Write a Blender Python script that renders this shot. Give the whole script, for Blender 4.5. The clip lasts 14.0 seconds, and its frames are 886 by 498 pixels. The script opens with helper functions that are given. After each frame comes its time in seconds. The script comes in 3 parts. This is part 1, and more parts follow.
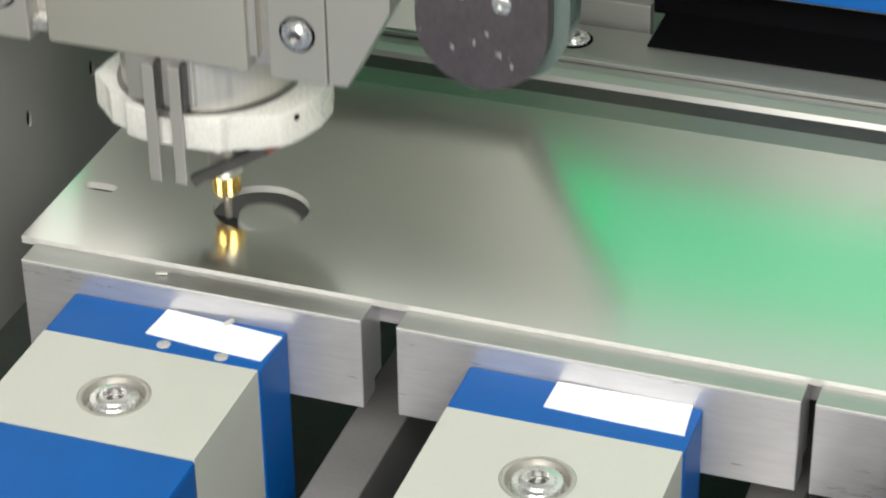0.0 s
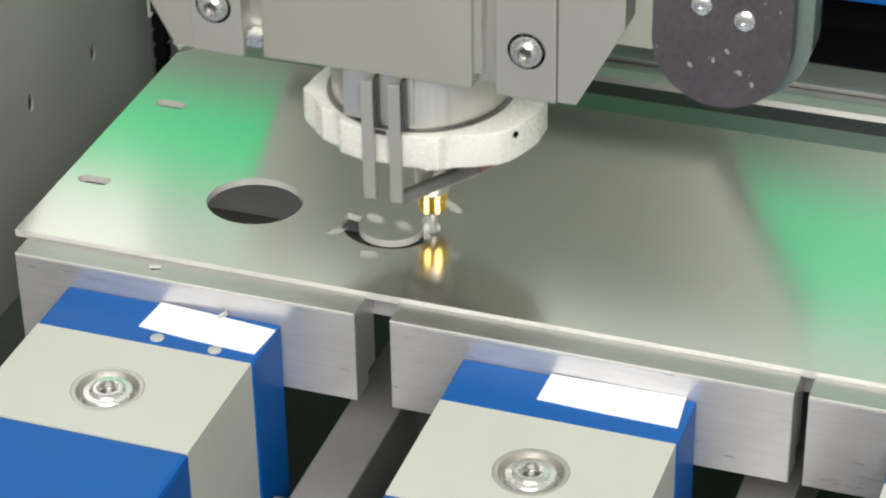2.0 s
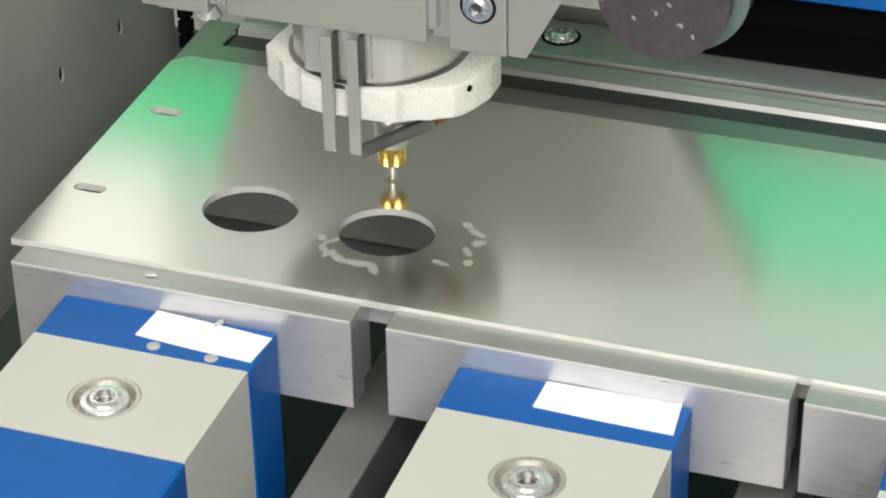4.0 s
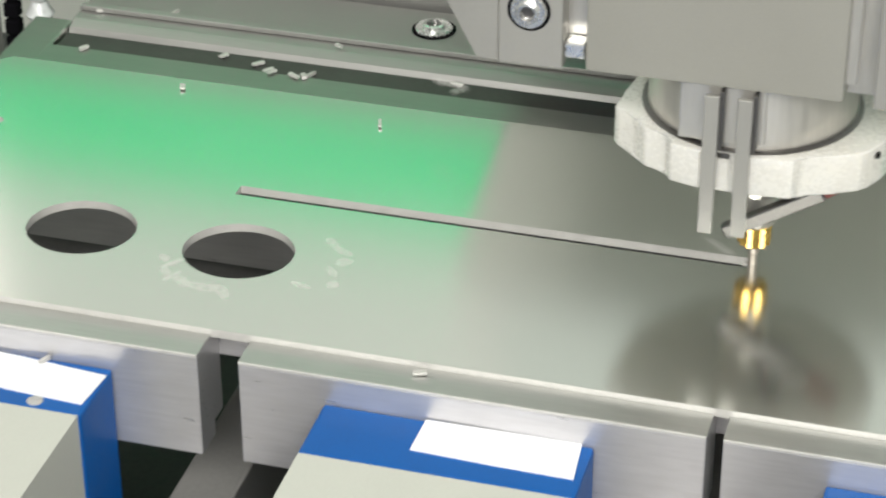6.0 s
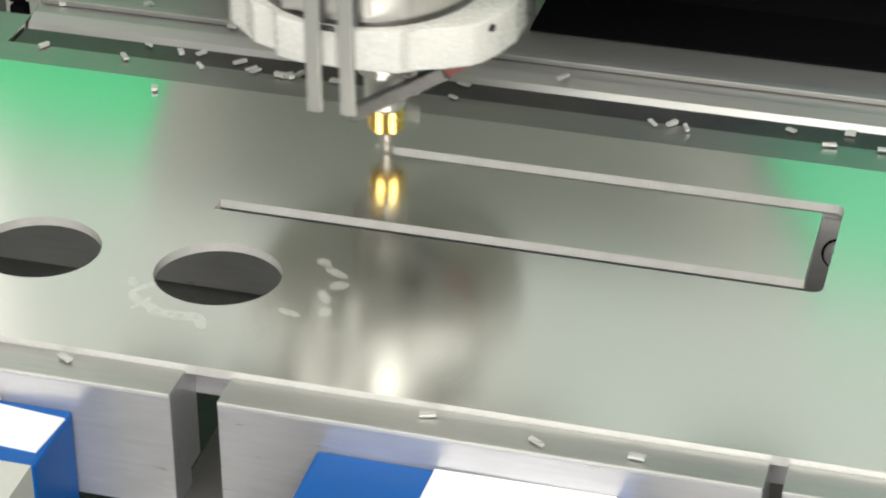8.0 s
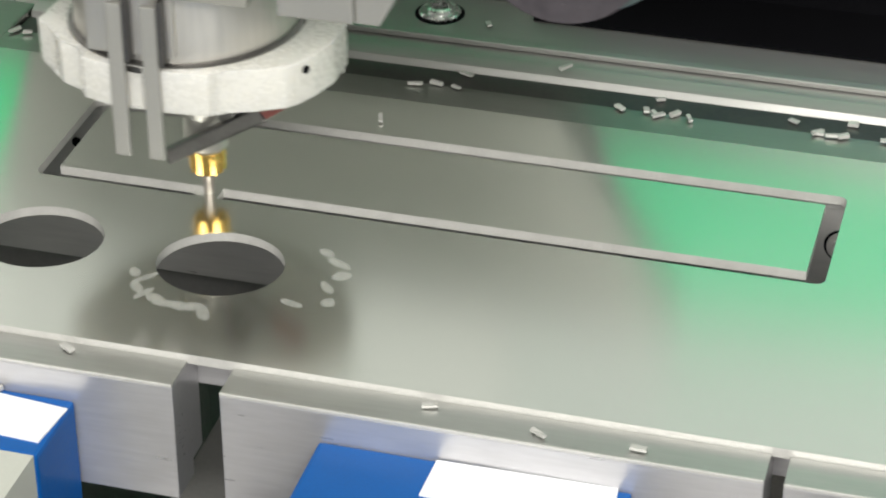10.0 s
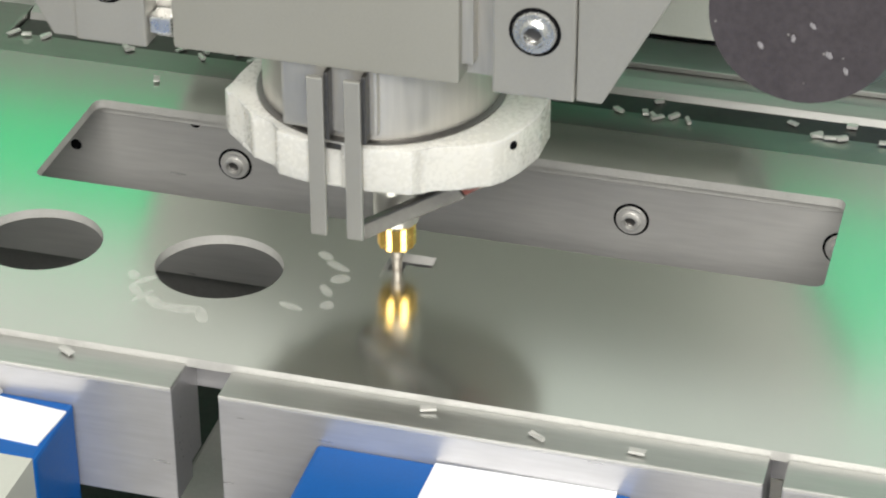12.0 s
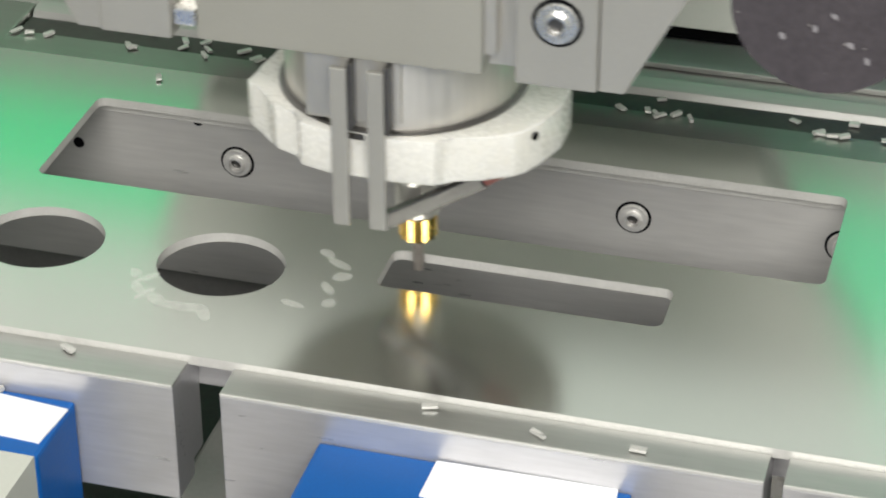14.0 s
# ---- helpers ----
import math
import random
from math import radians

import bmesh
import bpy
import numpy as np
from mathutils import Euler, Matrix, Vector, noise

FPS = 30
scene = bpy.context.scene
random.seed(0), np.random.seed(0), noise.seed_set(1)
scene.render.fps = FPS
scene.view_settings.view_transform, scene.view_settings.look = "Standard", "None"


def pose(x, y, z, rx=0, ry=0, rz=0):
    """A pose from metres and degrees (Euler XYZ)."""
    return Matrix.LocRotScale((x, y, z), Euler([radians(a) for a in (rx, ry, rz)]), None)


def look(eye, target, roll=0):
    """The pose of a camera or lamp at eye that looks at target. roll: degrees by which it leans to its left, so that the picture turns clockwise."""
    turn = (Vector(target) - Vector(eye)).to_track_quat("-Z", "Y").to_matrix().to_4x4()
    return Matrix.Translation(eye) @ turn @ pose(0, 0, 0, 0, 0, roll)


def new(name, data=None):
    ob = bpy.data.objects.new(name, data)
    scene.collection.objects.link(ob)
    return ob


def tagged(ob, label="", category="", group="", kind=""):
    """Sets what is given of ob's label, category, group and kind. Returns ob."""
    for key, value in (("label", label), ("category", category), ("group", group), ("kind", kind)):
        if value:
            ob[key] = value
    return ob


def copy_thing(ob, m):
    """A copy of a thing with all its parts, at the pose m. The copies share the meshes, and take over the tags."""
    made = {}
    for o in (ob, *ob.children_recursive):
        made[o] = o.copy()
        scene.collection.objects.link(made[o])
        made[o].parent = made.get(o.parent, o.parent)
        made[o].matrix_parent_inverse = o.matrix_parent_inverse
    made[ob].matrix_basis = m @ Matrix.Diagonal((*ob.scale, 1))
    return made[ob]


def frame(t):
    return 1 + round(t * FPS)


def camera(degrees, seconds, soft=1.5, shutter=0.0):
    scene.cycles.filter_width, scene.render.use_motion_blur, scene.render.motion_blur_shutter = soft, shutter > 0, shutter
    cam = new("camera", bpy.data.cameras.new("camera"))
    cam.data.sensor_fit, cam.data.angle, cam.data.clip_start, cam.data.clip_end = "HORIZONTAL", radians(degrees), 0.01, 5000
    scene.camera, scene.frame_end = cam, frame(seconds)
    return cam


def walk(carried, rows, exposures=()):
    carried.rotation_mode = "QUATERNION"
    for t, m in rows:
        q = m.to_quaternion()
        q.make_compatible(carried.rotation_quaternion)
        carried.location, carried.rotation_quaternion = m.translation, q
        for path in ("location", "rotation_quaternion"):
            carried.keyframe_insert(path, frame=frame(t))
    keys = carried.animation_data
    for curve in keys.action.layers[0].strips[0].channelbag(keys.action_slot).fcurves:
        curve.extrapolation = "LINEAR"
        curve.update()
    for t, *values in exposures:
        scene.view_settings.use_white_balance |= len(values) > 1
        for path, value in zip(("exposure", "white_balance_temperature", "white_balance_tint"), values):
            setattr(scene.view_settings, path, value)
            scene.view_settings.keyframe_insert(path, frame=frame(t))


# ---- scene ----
cam = camera(20.1, 14.0, soft=2.1, shutter=0.5)
PATH = [
    (0, (0.188, -0.481, 0.336), (-0.38, 1.117, -0.725), -0.9),
    (0.5, (0.189, -0.48, 0.336), (-0.379, 1.116, -0.726), -1.0),
    (1, (0.186, -0.482, 0.338), (-0.37, 1.115, -0.731), -0.8),
    (1.5, (0.187, -0.482, 0.336), (-0.372, 1.118, -0.726), -0.8),
    (2, (0.189, -0.48, 0.337), (-0.376, 1.113, -0.732), -1.0),
    (4.5, (0.188, -0.48, 0.34), (-0.365, 1.116, -0.731), -1.1),
    (5, (0.191, -0.479, 0.337), (-0.333, 1.133, -0.724), -0.9),
    (5.5, (0.187, -0.462, 0.324), (-0.321, 1.16, -0.73), -0.9),
    (6, (0.168, -0.415, 0.295), (-0.296, 1.22, -0.76), -0.2),
    (6.5, (0.149, -0.371, 0.271), (-0.285, 1.262, -0.798), -0.0),
    (7, (0.145, -0.358, 0.259), (-0.295, 1.288, -0.788), 0.0),
    (7.5, (0.145, -0.357, 0.259), (-0.306, 1.287, -0.786), -0.1),
    (8, (0.147, -0.358, 0.259), (-0.307, 1.286, -0.786), -0.2),
    (10.5, (0.147, -0.357, 0.261), (-0.308, 1.278, -0.798), -0.1),
    (11, (0.147, -0.356, 0.262), (-0.308, 1.277, -0.799), -0.1),
    (11.5, (0.147, -0.357, 0.261), (-0.309, 1.277, -0.798), -0.1),
    (12, (0.147, -0.357, 0.261), (-0.307, 1.279, -0.796), -0.1),
    (12.5, (0.147, -0.357, 0.26), (-0.309, 1.279, -0.795), -0.1),
    (13, (0.146, -0.357, 0.261), (-0.307, 1.278, -0.798), -0.0),
    (13.5, (0.148, -0.356, 0.262), (-0.312, 1.275, -0.8), -0.2),
    (14, (0.148, -0.357, 0.261), (-0.311, 1.277, -0.797), -0.2),
]
walk(cam, [(t, look(eye, target, roll)) for t, eye, target, roll in PATH])

MM = 0.001

# ---- world and lights ----
world = bpy.data.worlds.new("workshop")
scene.world = world
world.use_nodes = True
wb = world.node_tree.nodes["Background"]
wb.inputs["Color"].default_value = (0.97, 1.0, 0.93, 1)
wb.inputs["Strength"].default_value = 0.42
scene.view_settings.exposure = 0.0


def area_lamp(name, eye, target, sx, sy, watts, colour):
    data = bpy.data.lights.new(name, "AREA")
    data.shape, data.size, data.size_y, data.energy, data.color = "RECTANGLE", sx, sy, watts, colour
    lamp = new(name, data)
    lamp.matrix_basis = look(eye, target)
    return lamp


# workshop lamp behind the camera
area_lamp("front_lamp", (0.22, -0.80, 0.66), (0.03, 0.0, 0.0), 0.8, 0.45, 17.5, (1.0, 0.98, 0.93))


# ---- materials ----
def material(name, base, metal=0.0, rough=0.5, spread=0.12, grain=900.0, stains=45.0, bump=0.1, stretch=(1, 1, 1),
             rough_spread=0.08, spots=None):
    """A worn surface: fine grain and larger stains vary its colour and gloss; optional pale spots."""
    m = bpy.data.materials.new(name)
    m.use_nodes = True
    nt = m.node_tree
    b = nt.nodes["Principled BSDF"]
    b.inputs["Metallic"].default_value = metal
    geo = nt.nodes.new("ShaderNodeTexCoord")
    mp = nt.nodes.new("ShaderNodeMapping")
    mp.inputs["Scale"].default_value = stretch
    nt.links.new(geo.outputs["Object"], mp.inputs["Vector"])
    fine = nt.nodes.new("ShaderNodeTexNoise")
    fine.inputs["Scale"].default_value, fine.inputs["Detail"].default_value = grain, 4
    big = nt.nodes.new("ShaderNodeTexNoise")
    big.inputs["Scale"].default_value, big.inputs["Detail"].default_value = stains, 3
    nt.links.new(mp.outputs["Vector"], fine.inputs["Vector"])
    nt.links.new(geo.outputs["Object"], big.inputs["Vector"])
    mix = nt.nodes.new("ShaderNodeMath")
    mix.operation = "ADD"
    nt.links.new(fine.outputs["Fac"], mix.inputs[0])
    nt.links.new(big.outputs["Fac"], mix.inputs[1])
    ramp = nt.nodes.new("ShaderNodeMapRange")
    ramp.inputs["From Min"].default_value, ramp.inputs["From Max"].default_value = 0.6, 1.4
    ramp.inputs["To Min"].default_value, ramp.inputs["To Max"].default_value = 1 - spread, 1 + spread
    nt.links.new(mix.outputs[0], ramp.inputs["Value"])
    col = nt.nodes.new("ShaderNodeVectorMath")
    col.operation = "SCALE"
    col.inputs[0].default_value = base
    nt.links.new(ramp.outputs["Result"], col.inputs["Scale"])
    last = col.outputs["Vector"]
    if spots:
        voro = nt.nodes.new("ShaderNodeTexVoronoi")
        voro.inputs["Scale"].default_value = spots[0]
        nt.links.new(geo.outputs["Object"], voro.inputs["Vector"])
        dot = nt.nodes.new("ShaderNodeMapRange")
        dot.inputs["From Min"].default_value, dot.inputs["From Max"].default_value = spots[1], spots[1] * 0.7
        nt.links.new(voro.outputs["Distance"], dot.inputs["Value"])
        blend = nt.nodes.new("ShaderNodeMix")
        blend.data_type = "RGBA"
        nt.links.new(dot.outputs["Result"], blend.inputs["Factor"])
        nt.links.new(last, blend.inputs["A"])
        blend.inputs["B"].default_value = (*spots[2], 1)
        last = blend.outputs["Result"]
    nt.links.new(last, b.inputs["Base Color"])
    gloss = nt.nodes.new("ShaderNodeMapRange")
    gloss.inputs["From Min"].default_value, gloss.inputs["From Max"].default_value = 0.6, 1.4
    gloss.inputs["To Min"].default_value = max(0.03, rough - rough_spread)
    gloss.inputs["To Max"].default_value = rough + rough_spread
    nt.links.new(mix.outputs[0], gloss.inputs["Value"])
    nt.links.new(gloss.outputs["Result"], b.inputs["Roughness"])
    if bump:
        bn = nt.nodes.new("ShaderNodeBump")
        bn.inputs["Strength"].default_value, bn.inputs["Distance"].default_value = bump, 0.0002
        nt.links.new(fine.outputs["Fac"], bn.inputs["Height"])
        nt.links.new(bn.outputs["Normal"], b.inputs["Normal"])
    return m


def glowing(name, colour, strength):
    m = bpy.data.materials.new(name)
    m.use_nodes = True
    b = m.node_tree.nodes["Principled BSDF"]
    b.inputs["Base Color"].default_value = (0.12 * colour[0], 0.12 * colour[1], 0.12 * colour[2], 1)
    b.inputs["Emission Color"].default_value = (*colour, 1)
    b.inputs["Emission Strength"].default_value = strength
    return m


SHEET = material("brushed_sheet", (0.68, 0.69, 0.655), 1.0, 0.19, 0.025, 1500, 22, 0.0, (0.05, 1, 1), 0.012)
def brushed(m, spread, along):
    """Gloss that spreads across the brushing lines."""
    b = m.node_tree.nodes["Principled BSDF"]
    b.inputs["Anisotropic"].default_value = spread
    way = m.node_tree.nodes.new("ShaderNodeCombineXYZ")
    for k in range(3):
        way.inputs[k].default_value = along[k]
    m.node_tree.links.new(way.outputs["Vector"], b.inputs["Tangent"])


brushed(SHEET, 0.5, (0, 1, 0))
MILLED = material("milled_aluminium", (0.60, 0.59, 0.60), 0.7, 0.33, 0.10, 1300, 60, 0.06, (0.1, 1, 1))
EDGE = material("sawn_aluminium_edge", (0.55, 0.54, 0.515), 0.25, 0.42, 0.10, 1600, 260, 0.1)
STEEL = material("spindle_steel", (0.62, 0.60, 0.56), 0.85, 0.40, 0.10, 900, 70, 0.04, (1, 1, 0.08))
DARKSTEEL = material("dark_steel", (0.14, 0.135, 0.13), 0.9, 0.38, 0.2, 900, 80, 0.1)
CUTTER = material("carbide_cutter", (0.42, 0.38, 0.34), 0.8, 0.45, 0.15, 900, 200, 0.05)
CHROME = material("bright_screw_steel", (0.78, 0.78, 0.77), 0.9, 0.26, 0.08, 900, 200, 0.03)
CREAM = material("cream_enamel", (0.50, 0.51, 0.46), 0.0, 0.42, 0.05, 2200, 40, 0.05)
HOUSING = material("grey_beige_enamel", (0.29, 0.285, 0.255), 0.2, 0.45, 0.05, 2200, 35, 0.05)
BRACKET = material("satin_bracket", (0.36, 0.353, 0.328), 0.5, 0.42, 0.05, 2000, 40, 0.04)
BLUE = material("blue_anodised", (0.0, 0.088, 0.34), 0.0, 0.45, 0.12, 1500, 60, 0.05)
BLUE.node_tree.nodes["Principled BSDF"].inputs["Specular IOR Level"].default_value = 0.3
WHITE = material("white_paper", (0.82, 0.83, 0.86), 0.0, 0.7, 0.03, 2000, 90, 0.05)
IVORY = material("ivory_nylon", (0.60, 0.588, 0.55), 0.0, 0.27, 0.06, 1200, 60, 0.05)
nylon = IVORY.node_tree.nodes["Principled BSDF"]
nylon.inputs["Subsurface Weight"].default_value, nylon.inputs["Subsurface Scale"].default_value = 0.5, 0.012
nylon.inputs["Subsurface Radius"].default_value = (1.0, 0.95, 0.85)
SCUFF = material("pale_scuff", (0.22, 0.21, 0.22), 0.0, 0.6, 0.3, 2500, 400, 0.3)
BRASS = material("brass", (0.90, 0.58, 0.16), 1.0, 0.24, 0.12, 900, 300, 0.03)
BLACK = material("black_moulding", (0.050, 0.043, 0.048), 0.0, 0.42, 0.25, 900, 60, 0.15, spots=(300, 0.085, (0.22, 0.21, 0.20)))
SMOKE = material("smoked_acrylic", (0.10, 0.13, 0.12), 0.0, 0.16, 0.15, 700, 60, 0.02)
# Near-black for the cable chain, and painted shade in openings, rims and holes.
VOID = material("chain_black_and_shade", (0.004, 0.004, 0.005), 0.0, 0.95, 0.2, 700, 60, 0.1)
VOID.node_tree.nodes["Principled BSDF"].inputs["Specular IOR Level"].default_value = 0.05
RAIL = material("rail_steel", (0.37, 0.366, 0.35), 0.7, 0.46, 0.08, 1200, 30, 0.05, (0.06, 1, 1))
GROOVE = material("oiled_black_steel", (0.10, 0.098, 0.094), 0.8, 0.36, 0.2, 800, 60, 0.05)
WALL = material("grey_machine_panel", (0.33, 0.335, 0.31), 0.2, 0.42, 0.06, 1500, 18, 0.05)
PALE = material("pale_grey_panel", (0.62, 0.63, 0.58), 0.0, 0.5, 0.04, 1500, 18, 0.04)
# Fixture metal darkened for its tops, where the reflections are dimmer.
FIXTURE_TOP_SHADED = material("fixture_top_shaded", (0.36, 0.365, 0.345), 1.0, 0.36, 0.08, 1300, 40, 0.02, (0.06, 1, 1))
# Jaw metal darkened to hold what the top faces reflect.
JAW_TOP_SHADED = material("jaw_top_shaded_metal", (0.50, 0.505, 0.49), 1.0, 0.43, 0.10, 1300, 50, 0.03, (0.08, 1, 1))
TRAY = material("dark_tray_steel", (0.06, 0.07, 0.065), 0.3, 0.4, 0.3, 600, 30, 0.1)
FIXTURE = material("worn_fixture_aluminium", (0.74, 0.725, 0.70), 0.6, 0.36, 0.10, 900, 16, 0.02, (0.1, 1, 1), 0.1)
BEDGREY = material("bed_casting", (0.27, 0.265, 0.255), 0.4, 0.42, 0.12, 800, 40, 0.12)
RED = material("red_sleeve", (0.20, 0.05, 0.04), 0.0, 0.45, 0.1, 900, 60, 0.05)
# Green glows tuned to the unseen source mirrored in the sheet.
GREEN = glowing("green_glow_pane", (0.0, 0.84, 0.30), 1.0)
GREEN_DIM = glowing("green_glow_pane_dim", (0.08, 0.76, 0.35), 0.98)
# White glows of added panels, graded to the brightness the sheet reflects.
GLOW_BRIGHT = glowing("white_glow_bright", (1.0, 0.96, 0.90), 1.3)
GLOW_MIDDLE = glowing("white_glow_middle", (0.97, 1.0, 0.92), 0.65)
GLOW_SOFT = glowing("white_glow_soft", (0.92, 1.0, 0.92), 0.58)
PLASTIC = material("clear_cable_sleeve", (0.60, 0.62, 0.62), 0.0, 0.25, 0.25, 500, 150, 0.4)


# ---- mesh helpers (millimetres in, metres out) ----
def link(name, bm, mat, parent=None, label=""):
    me = bpy.data.meshes.new(name)
    bmesh.ops.recalc_face_normals(bm, faces=bm.faces)
    bm.to_mesh(me)
    bm.free()
    me.materials.append(mat)
    ob = new(name, me)
    if parent:
        ob.parent = parent
    if label:
        ob["label"] = label
    return ob


def part(name, bm, mat, parent, label=""):
    return link(name, bm, mat, parent, label)


def smooth(ob, degrees=40):
    for p in ob.data.polygons:
        p.use_smooth = True
    ob.data.set_sharp_from_angle(angle=radians(degrees))
    return ob


def empty(name, x=0, y=0, z=0):
    ob = new(name)
    ob.empty_display_size = 0.01
    ob.location = (x * MM, y * MM, z * MM)
    return ob


def prism(outline, z0, z1, bevel=0.0, bm=None):
    """An upright prism over an outline in x, y."""
    bm = bm or bmesh.new()
    low = [bm.verts.new((x * MM, y * MM, z0 * MM)) for x, y in outline]
    top = [bm.verts.new((x * MM, y * MM, z1 * MM)) for x, y in outline]
    n = len(outline)
    faces = [bm.faces.new(low[::-1]), bm.faces.new(top)]
    faces += [bm.faces.new((low[i], low[(i + 1) % n], top[(i + 1) % n], top[i])) for i in range(n)]
    if bevel:
        edges = {e for f in faces for e in f.edges}
        bmesh.ops.bevel(bm, geom=list(edges), offset=bevel * MM, segments=2, affect="EDGES", profile=0.6)
    return bm


def block(x0, x1, y0, y1, z0, z1, bevel=0.4, bm=None):
    return prism([(x0, y0), (x1, y0), (x1, y1), (x0, y1)], z0, z1, bevel, bm)


def slab_xz(outline, y0, y1, bevel=0.0):
    """A prism along y over an outline in x, z."""
    bm = prism([(x, z) for x, z in outline], y0, y1, bevel)
    for v in bm.verts:
        x, z, y = v.co
        v.co = (x, y, z)
    return bm


def slab_yz(outline, x0, x1, bevel=0.0):
    bm = prism([(y, z) for y, z in outline], x0, x1, bevel)
    for v in bm.verts:
        y, z, x = v.co
        v.co = (x, y, z)
    return bm


def ring_points(cx, cy, r, n=48, start=0.0, turn=2 * math.pi):
    k = n if turn >= 2 * math.pi - 1e-6 else n + 1
    return [(cx + r * math.cos(start + turn * i / n), cy + r * math.sin(start + turn * i / n)) for i in range(k)]


def lathe(profile, n=40, bm=None, cx=0, cy=0):
    """A turned body: profile rows of radius, height from below to above."""
    bm = bm or bmesh.new()
    rows = []
    for r, z in profile:
        if r <= 0:
            rows.append([bm.verts.new((cx * MM, cy * MM, z * MM))])
        else:
            rows.append([bm.verts.new((x * MM, y * MM, z * MM)) for x, y in ring_points(cx, cy, r, n)])
    for a, b in zip(rows, rows[1:]):
        for i in range(n):
            j = (i + 1) % n
            if len(a) == 1 and len(b) > 1:
                bm.faces.new((a[0], b[j], b[i]))
            elif len(b) == 1 and len(a) > 1:
                bm.faces.new((a[i], a[j], b[0]))
            elif len(a) > 1:
                bm.faces.new((a[i], a[j], b[j], b[i]))
    for row, flip in ((rows[0], True), (rows[-1], False)):
        if len(row) > 1:
            bm.faces.new(row[::-1] if flip else row)
    return bm


def holed_slab(loops, z0, z1):
    """A flat slab whose first loop is the outline and whose other loops are openings right through it."""
    bm = bmesh.new()
    tops = [[bm.verts.new((x * MM, y * MM, z1 * MM)) for x, y in lp] for lp in loops]
    edges = [bm.edges.new((lp[i], lp[(i + 1) % len(lp)])) for lp in tops for i in range(len(lp))]
    bmesh.ops.triangle_fill(bm, use_beauty=True, use_dissolve=False, edges=edges)
    faces = list(bm.faces)
    low = {v: bm.verts.new((v.co.x, v.co.y, z0 * MM)) for lp in tops for v in lp}
    for f in faces:
        bm.faces.new([low[v] for v in reversed(f.verts)])
    for lp in tops:
        for i in range(len(lp)):
            a, b = lp[i], lp[(i + 1) % len(lp)]
            bm.faces.new((a, b, low[b], low[a]))
    return bm


def rounded(x0, x1, y0, y1, r, n=5):
    out = []
    for cx, cy, s in ((x1 - r, y1 - r, 0), (x0 + r, y1 - r, 0.5), (x0 + r, y0 + r, 1), (x1 - r, y0 + r, 1.5)):
        out += ring_points(cx, cy, r, n, s * math.pi, math.pi / 2)
    return out


def turned(ob, m):
    ob.matrix_basis = m
    return ob


def screw_parts(parent, m, r, metal=None):
    """A socket screw: washer-like head with a hexagon socket, pointing along the local z of m."""
    head = lathe([(r, 0), (r, 0.5), (r * 0.93, 0.9), (r * 0.62, 0.9), (r * 0.60, 1.7), (r * 0.54, 1.9), (r * 0.42, 1.9), (r * 0.40, 0.6), (0, 0.5)], 32)
    h = smooth(part("screw_head", head, metal or CHROME, parent, "steel socket screw head"))
    h.matrix_basis = m
    # Near-black ring painted for the shade in the gap round the head.
    ringo = lathe([(r * 1.17, -0.3), (r * 1.17, 0.12), (r * 1.0, 0.12), (r * 1.0, -0.3)], 32)
    k = smooth(part("counterbore_shade", ringo, VOID, parent))
    k.matrix_basis = m
    # Socket floor in darker steel, for the shade inside it.
    sock = prism(ring_points(0, 0, r * 0.39, 6), 0.55, 0.8)
    s = part("hex_socket", sock, DARKSTEEL, parent)
    s.matrix_basis = m
    return h


# ---- bed, tray and enclosure ----
tray = link("floor", block(-400, 500, -500, 420, -130, -120, 0), TRAY)
tagged(tray, "dark steel chip tray under the fixture", "floor", kind="structure")
bed = link("bed_plate", block(-98, 300, 104, 135, -75, -45.8, 0.8), BEDGREY)
tagged(bed, "grey cast machine bed under the rear fixture", "machine bed", kind="structure")

side = new("wall_west")
tagged(side, "grey painted machine side panel with small oval holes", "wall", kind="structure")
panel_loops = [[(-420, -60), (171, -60), (171, 8), (134, 16), (85, 42), (60, 50), (-420, 50)]]
for hy, hz in ((133, -10.6), (93.4, -6.8), (54, -3)):
    panel_loops.append([(hy + 1.5 * a, hz + 2.9 * b) for a, b in ring_points(0, 0, 1, 16)])
bm = holed_slab(panel_loops, -130.8, -130)
for v in bm.verts:
    y, z, x = v.co
    v.co = (x, y, z)
part("side_panel", bm, WALL, side)
# Black sheet close behind the panel, painting the shade seen through its holes.
part("hole_shade", slab_yz([(-420, -56), (168, -56), (168, 5), (85, 32), (-420, 40)], -135, -131), VOID, side)

back = link("wall_north", block(-400, 500, 330, 345, -120, 600, 0), PALE)
tagged(back, "plain pale grey rear wall of the machine", "wall", kind="structure")
# Unseen roof, added; it keeps world light off from above.
roof = link("ceiling", block(-415, 515, -300, 345, 690, 700, 0), WALL)
tagged(roof, "plain grey roof, unseen and added over the machine", "ceiling", kind="structure")

# The sheet reflects an unseen green source; these glowing panes stand in for it.
window = new("green_glow")
tagged(window, "green glowing panes standing in for an unseen green source", "window", kind="structure")
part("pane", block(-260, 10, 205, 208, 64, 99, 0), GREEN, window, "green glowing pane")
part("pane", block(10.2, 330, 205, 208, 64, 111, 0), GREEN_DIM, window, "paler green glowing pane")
fr = holed_slab([[(-264, 61), (334, 61), (334, 115), (6, 115), (6, 103), (-264, 103)],
                 [(-260, 64), (330, 64), (330, 111), (10, 111), (10, 99), (-260, 99)]], -209, -204)
for v in fr.verts:
    x, z, y = v.co
    v.co = (x, -y, z)
part("pane_frame", fr, WALL, window)
